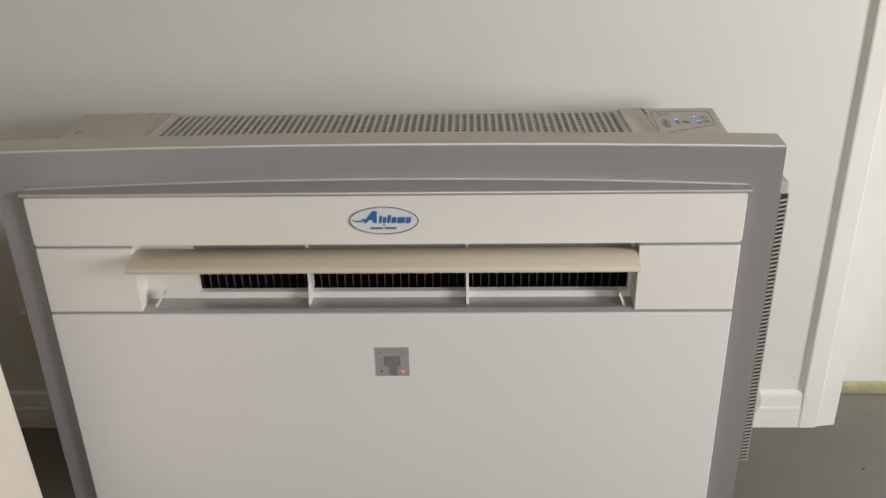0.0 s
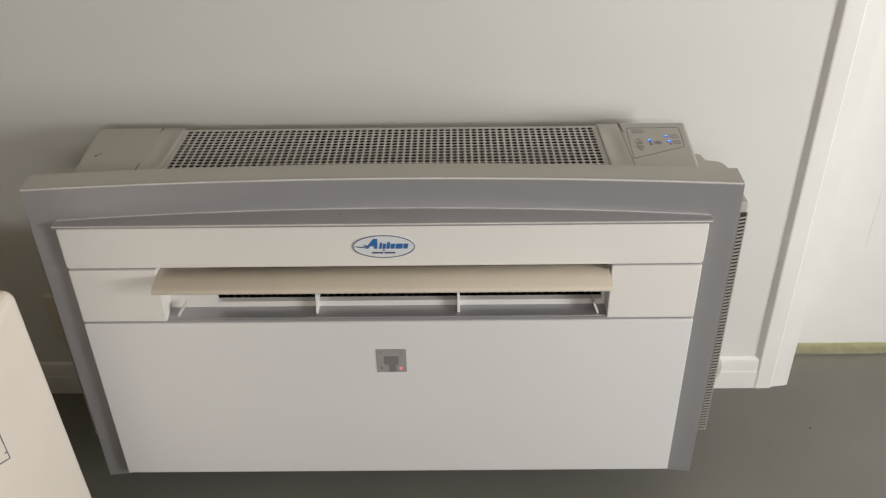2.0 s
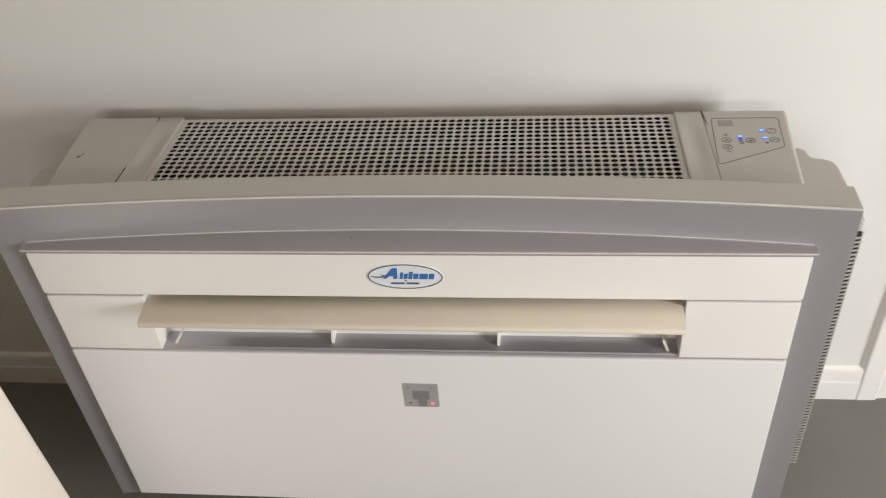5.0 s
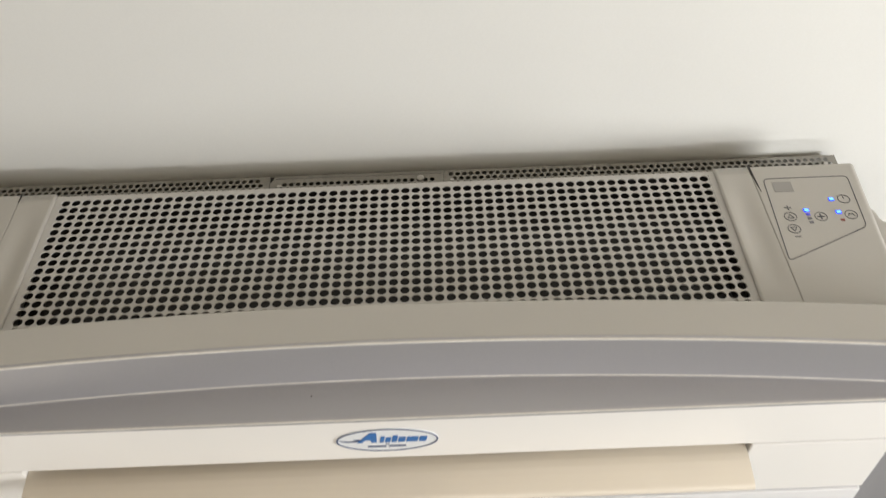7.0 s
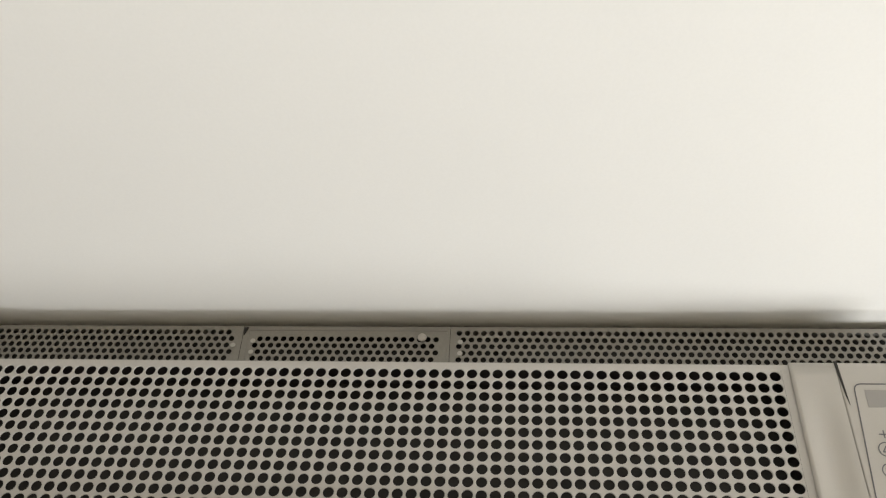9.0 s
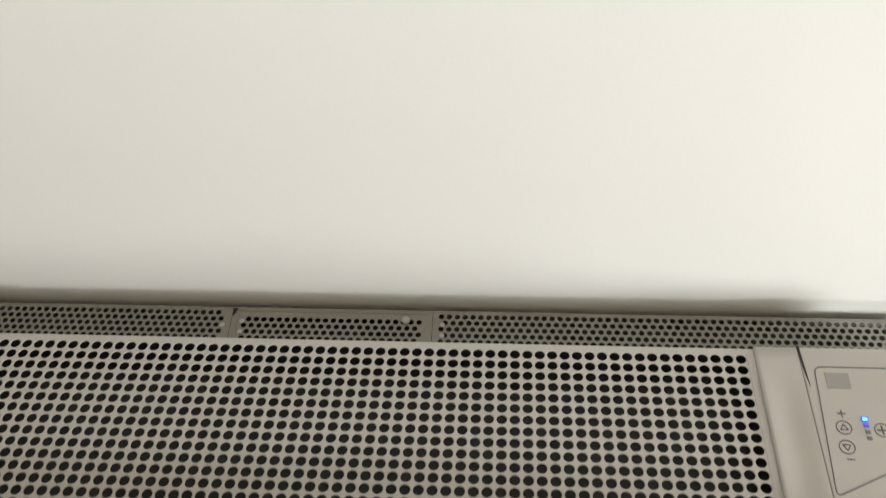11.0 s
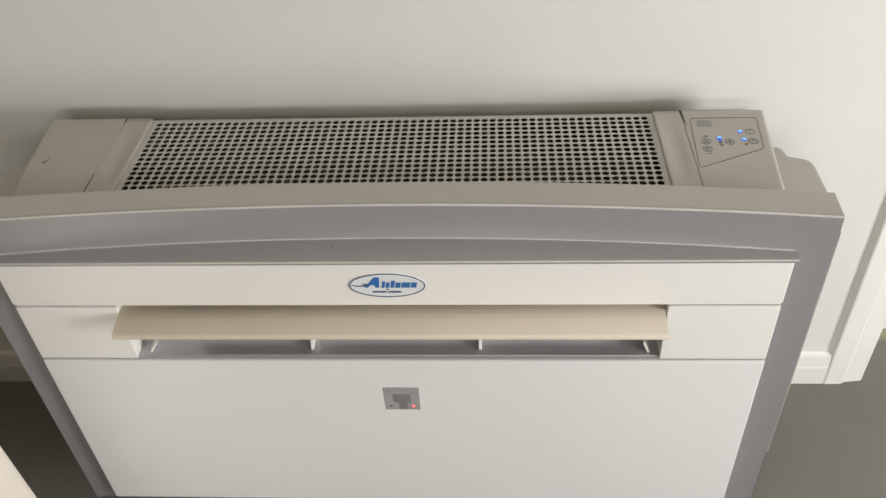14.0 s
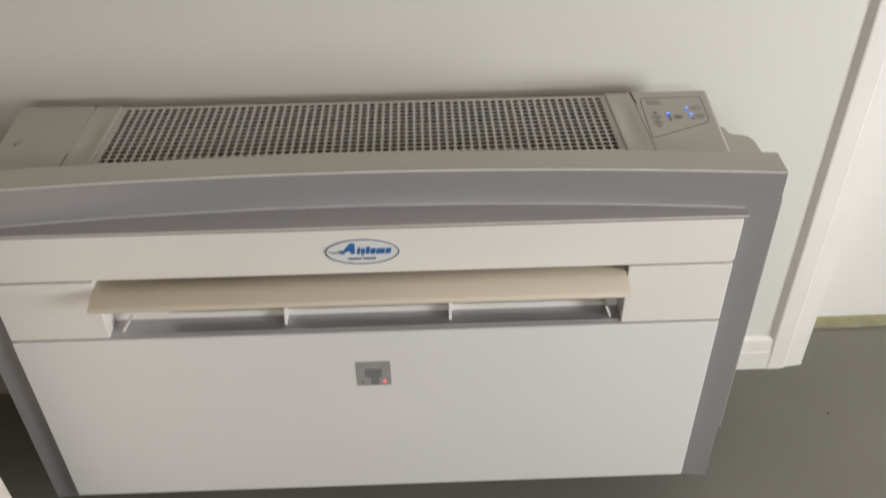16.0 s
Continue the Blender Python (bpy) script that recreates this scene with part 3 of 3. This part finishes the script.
def ring_icon(u, v, glyph):
    v += 0.003
    b = acp("button", on_panel(loop_strip(oval(u, v, 0.0058, 0.0058, 24), 0.0008, 0.0003, "z", 0.0)), INK, "round ringed touch button", panel)
    for g in glyph:
        acp("symbol", on_panel(prism([(u + a, v + c) for a, c in g], 0.0003)), INK, "", b)


def stroke(a, b, w=0.0008):
    a, b = Vector(a), Vector(b)
    nrm = (b - a).normalized()
    nrm = Vector((-nrm.y, nrm.x)) * w / 2
    return [(a + nrm)[:], (b + nrm)[:], (b - nrm)[:], (a - nrm)[:]]


ring_icon(0.3945, -0.1900, [stroke((-0.003, -0.002), (0.003, -0.002)), stroke((-0.003, -0.002), (0, 0.003)), stroke((0.003, -0.002), (0, 0.003))])
ring_icon(0.3930, -0.2070, [stroke((-0.003, 0.002), (0.003, 0.002)), stroke((-0.003, 0.002), (0, -0.003)), stroke((0.003, 0.002), (0, -0.003))])
ring_icon(0.4235, -0.1915, [stroke((-0.004, 0), (0.004, 0), 0.0014), stroke((0, -0.004), (0, 0.004), 0.0014)])
ring_icon(0.4535, -0.1680, [stroke((0, 0.0005), (0, 0.004), 0.001)])
ring_icon(0.4530, -0.1905, [stroke((-0.003, -0.002), (-0.0015, 0.002)), stroke((-0.0015, 0.002), (0, 0)), stroke((0, 0), (0.0015, 0.002)), stroke((0.0015, 0.002), (0.003, -0.002))])
for g in (stroke((0.3920, -0.1745), (0.3990, -0.1745), 0.0009), stroke((0.3955, -0.1713), (0.3955, -0.1777), 0.0009), stroke((0.3905, -0.2145), (0.3965, -0.2145), 0.0009)):
    acp("sign", on_panel(prism(g, 0.0003)), INK, "", panel)


def led(u, v, mat, label, w=0.0052, hgt=0.0044):
    v += 0.003
    if mat is LED:
        acp("glow", on_panel(prism(rounded_outline([(u - 0.0019, v - 0.0013), (u + 0.0019, v - 0.0013), (u + 0.0019, v + 0.0013), (u - 0.0019, v + 0.0013)], 0.0008, 3), 0.0003, "z", 0.0008)), LED_CORE, "bright core of the light", panel)
    acp("light", on_panel(prism([(u - w / 2, v - hgt / 2), (u + w / 2, v - hgt / 2), (u + w / 2, v + hgt / 2), (u - w / 2, v + hgt / 2)], 0.0008, "z", 0, 0.0003)), mat, label, panel)


led(0.4120, -0.1825, LED, "glowing blue light")
led(0.4120, -0.1880, LED_DIM, "dim blue light", 0.004, 0.003)
led(0.4120, -0.1935, LED_OFF, "", 0.004, 0.003)
led(0.4120, -0.1990, LED_OFF, "", 0.004, 0.003)
led(0.4410, -0.1680, LED, "glowing blue light")
led(0.4420, -0.1865, LED, "glowing blue light")
led(0.4425, -0.1975, LED_RED_OFF, "", 0.004, 0.003)

# perforated spacer against the wall: top shelf in three lengths and side flanges
RZ, RP, RQ = 0.655, 0.00735, 0.0067
RB, RN = -0.0622, 7          # first row of holes, number of rows


def shelf(name, x0, x1, label, first=0, m=0.006):
    bm = bmesh.new()
    cells = []
    cols = int((x1 - x0 - 2 * m) / RP)
    left = (x0 + x1) / 2 - (cols - 1) * RP / 2
    for j in range(first, RN):
        off = RP / 4 if j % 2 else -RP / 4
        cells += [(left + off + i * RP, RB - j * RQ) for i in range(cols)]
    perforated(bm, cells, RP / 2, RQ / 2, 0.00262, 0.0008, lambda u, v, w: (u, v, RZ + w))
    a, b = left - RP / 2, left + (cols - 0.5) * RP
    y0, y1 = RB - (first - 0.5) * RQ, RB - (RN - 0.5) * RQ
    for u0, u1, v0, v1 in ((x0, a - RP / 4, y1, y0), (b + RP / 4, x1, y1, y0), (x0, x1, y0, -0.0560)):
        bm.faces.new([bm.verts.new(p) for p in ((u0, v0, RZ), (u1, v0, RZ), (u1, v1, RZ), (u0, v1, RZ))])
    for j in range(first, RN):
        v0, v1 = RB - (j - 0.5) * RQ, RB - (j + 0.5) * RQ
        u0, u1 = (a - RP / 4, a + RP / 4) if j % 2 else (b - RP / 4, b + RP / 4)
        bm.faces.new([bm.verts.new(p) for p in ((u0, v0, RZ), (u1, v0, RZ), (u1, v1, RZ), (u0, v1, RZ))])
    bm.faces.new([bm.verts.new(p) for p in ((x0, -0.0560, RZ), (x1, -0.0560, RZ), (x1, -0.0560, RZ - 0.03), (x0, -0.0560, RZ - 0.03))])
    bmesh.ops.recalc_face_normals(bm, faces=bm.faces[:])
    return acp(name, bm, SHEET, label)


left_shelf = shelf("rear_grille", -0.492, -0.1302, "grey perforated sheet-metal strip against the wall")
mid = shelf("rear_grille", -0.1298, 0.0605, "short perforated sheet-metal hatch against the wall", 1, 0.0085)
right_shelf = shelf("rear_grille", 0.0609, 0.492, "grey perforated sheet-metal strip against the wall")
acp("hatch_line", loop_strip([(-0.1240, -0.0600), (0.0580, -0.0600), (0.0580, -0.108), (-0.1240, -0.108)], 0.001, 0.0004, "z", RZ), SEAM_SHADE, "", mid)
# rivets and a dark notch at the ends of the hatch
for u, v, owner in ((-0.1375, -0.0760, left_shelf), (-0.1195, -0.0715, mid), (-0.1195, -0.0830, mid), (0.0700, -0.0715, right_shelf), (0.0700, -0.0830, right_shelf), (0.4790, -0.0690, right_shelf), (0.4775, -0.0800, right_shelf)):
    acp("rivet", prism(oval(u, v, 0.0024, 0.0024, 14), 0.0008, "z", RZ, 0.0003), MESH, "small flat rivet head", owner)
acp("notch", prism([(-0.1296, -0.0572), (-0.1253, -0.0572), (-0.1263, -0.0605), (-0.1290, -0.0660), (-0.1296, -0.0640)], 0.0004, "z", RZ), DARK, "dark notch at the corner of the hatch", mid)
bm = bmesh.new()
bmesh.ops.create_uvsphere(bm, u_segments=16, v_segments=8, radius=0.0042)
for v in bm.verts:
    v.co = Vector((0.0355 + v.co.x, -0.0675 + v.co.y, RZ + 0.001 + max(v.co.z, -0.001) * 0.5))
acp("screw", bm, MESH, "pale round screw head", mid, True)
# Filler added in near-black so that the strip's holes look shaded.
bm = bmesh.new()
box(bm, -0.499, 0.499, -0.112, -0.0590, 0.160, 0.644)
acp("spacer", bm, DARK, "near-black filler for the shade under the perforated strip")
for s in (-1, 1):
    bm = bmesh.new()
    box(bm, s * 0.500, s * 0.5390, -0.283, -0.2815, 0.152, 0.636)
    flange = acp("side_flange", bm, SHEET, "dark sheet-metal side flange")
    bm = bmesh.new()
    for k in range(69):
        z = 0.154 + k * 0.0069
        vs = box(bm, s * 0.5390, s * 0.5495, -0.2835, -0.2823, z, z + 0.0028)
        for v in vs:
            v.co.z += (abs(v.co.x) - 0.5390) * 0.25
    box(bm, s * 0.5490, s * 0.5502, -0.283, -0.2815, 0.152, 0.636)
    bmesh.ops.recalc_face_normals(bm, faces=bm.faces[:])
    # Dark plate added behind the slots as their painted shade.
    backing = bmesh.new()
    box(backing, s * 0.5391, s * 0.5489, -0.2812, -0.2802, 0.154, 0.634)
    acp("slot_shade", backing, FIN, "dark plate for the shade behind the slots", flange)
    acp("slotted_edge", bm, DECK, "pale slotted rim of the flange", flange)

tiny = thing("dirt_speck", "tiny dark dirt speck lying on the silver ledge", "dirt")
part("crumb", rounded_box(-0.0615, -0.0600, -0.3563, -0.3550, 0.6876, 0.6884, 0.0003), DIRT, tiny)
tiny.location = UNIT

# ---- things round it ----
# tall white carton with soft edges and a printed outline
BX, BYK, BH = -0.475, -0.460, 0.642
carton = thing("carton", "tall warm-white box with rounded edges and printed black outline", "box")
part("body", rounded_box(BX - 0.52, BX, BYK - 0.62, BYK, 0.0, BH, 0.018, 5), BOX_WHITE, carton)
outline = [(-0.607, 0.473), (-0.607, 0.568), (-0.686, 0.618), (-0.766, 0.578), (-0.766, 0.573), (-0.686, 0.523)]
part("printed_outline", loop_strip(outline, 0.0030, 0.0004, "x", BX), INK, carton, "thin black printed outline")
part("printed_bar", prism([(-0.6125, 0.487), (-0.6085, 0.485), (-0.6085, 0.487), (-0.6125, 0.489)], 0.0004, "x", BX), INK, carton, "thin black printed line")

# white cable curling on the floor
cable = thing("cable", "white power cable curling over the grey floor", "cable")
tube([(-0.98, -0.30, 0.004), (-0.88, -0.225, 0.004), (-0.80, -0.205, 0.004), (-0.745, -0.226, 0.004), (-0.700, -0.270, 0.004), (-0.683, -0.310, 0.004), (-0.70, -0.37, 0.004), (-0.78, -0.42, 0.004)], 0.004, "cord", CABLE, cable)

outlet = thing("wall_outlet", "ivory plastic power outlet box on the wall", "outlet")
part("plate", rounded_box(-0.709, -0.592, -0.022, -0.0005, 0.148, 0.266, 0.003), OUTLET, outlet)
part("insert", rounded_box(-0.688, -0.613, -0.026, -0.0215, 0.174, 0.240, 0.002), OUTLET, outlet)

disc = thing("pipe_cover", "dull chrome round pipe cover against the skirting board", "pipe cover")
bm = bmesh.new()
bmesh.ops.create_cone(bm, cap_ends=True, segments=48, radius1=0.054, radius2=0.054, depth=0.034)
bmesh.ops.bevel(bm, geom=[e for e in bm.edges if abs(e.verts[0].co.z - e.verts[1].co.z) < 1e-5], offset=0.008, segments=4, affect="EDGES", profile=0.5)
for v in bm.verts:
    v.co = Vector((0.596 + v.co.x, -0.0405 - v.co.z, 0.085 + v.co.y))
part("cap", bm, CHROME, disc)

specks = thing("floor_specks", "scattered dark crumbs and grit on the floor", "grit", "stuff")
bm = bmesh.new()
rng = random.Random(5)
for k in range(14):
    x, y = rng.uniform(0.55, 1.25), rng.uniform(-0.75, 0.07)
    s = rng.uniform(0.0003, 0.0007)
    if k == 0:
        x, y, s = 0.821, -0.137, 0.0013
    if k in (1, 2, 3):
        x, y = 0.66 + 0.015 * k, -0.024
    box(bm, x - s, x + s * rng.uniform(0.5, 1.4), y - s, y + s * rng.uniform(0.5, 1.6), 0.0, s)
ob = part("grit", bm, DIRT, specks)
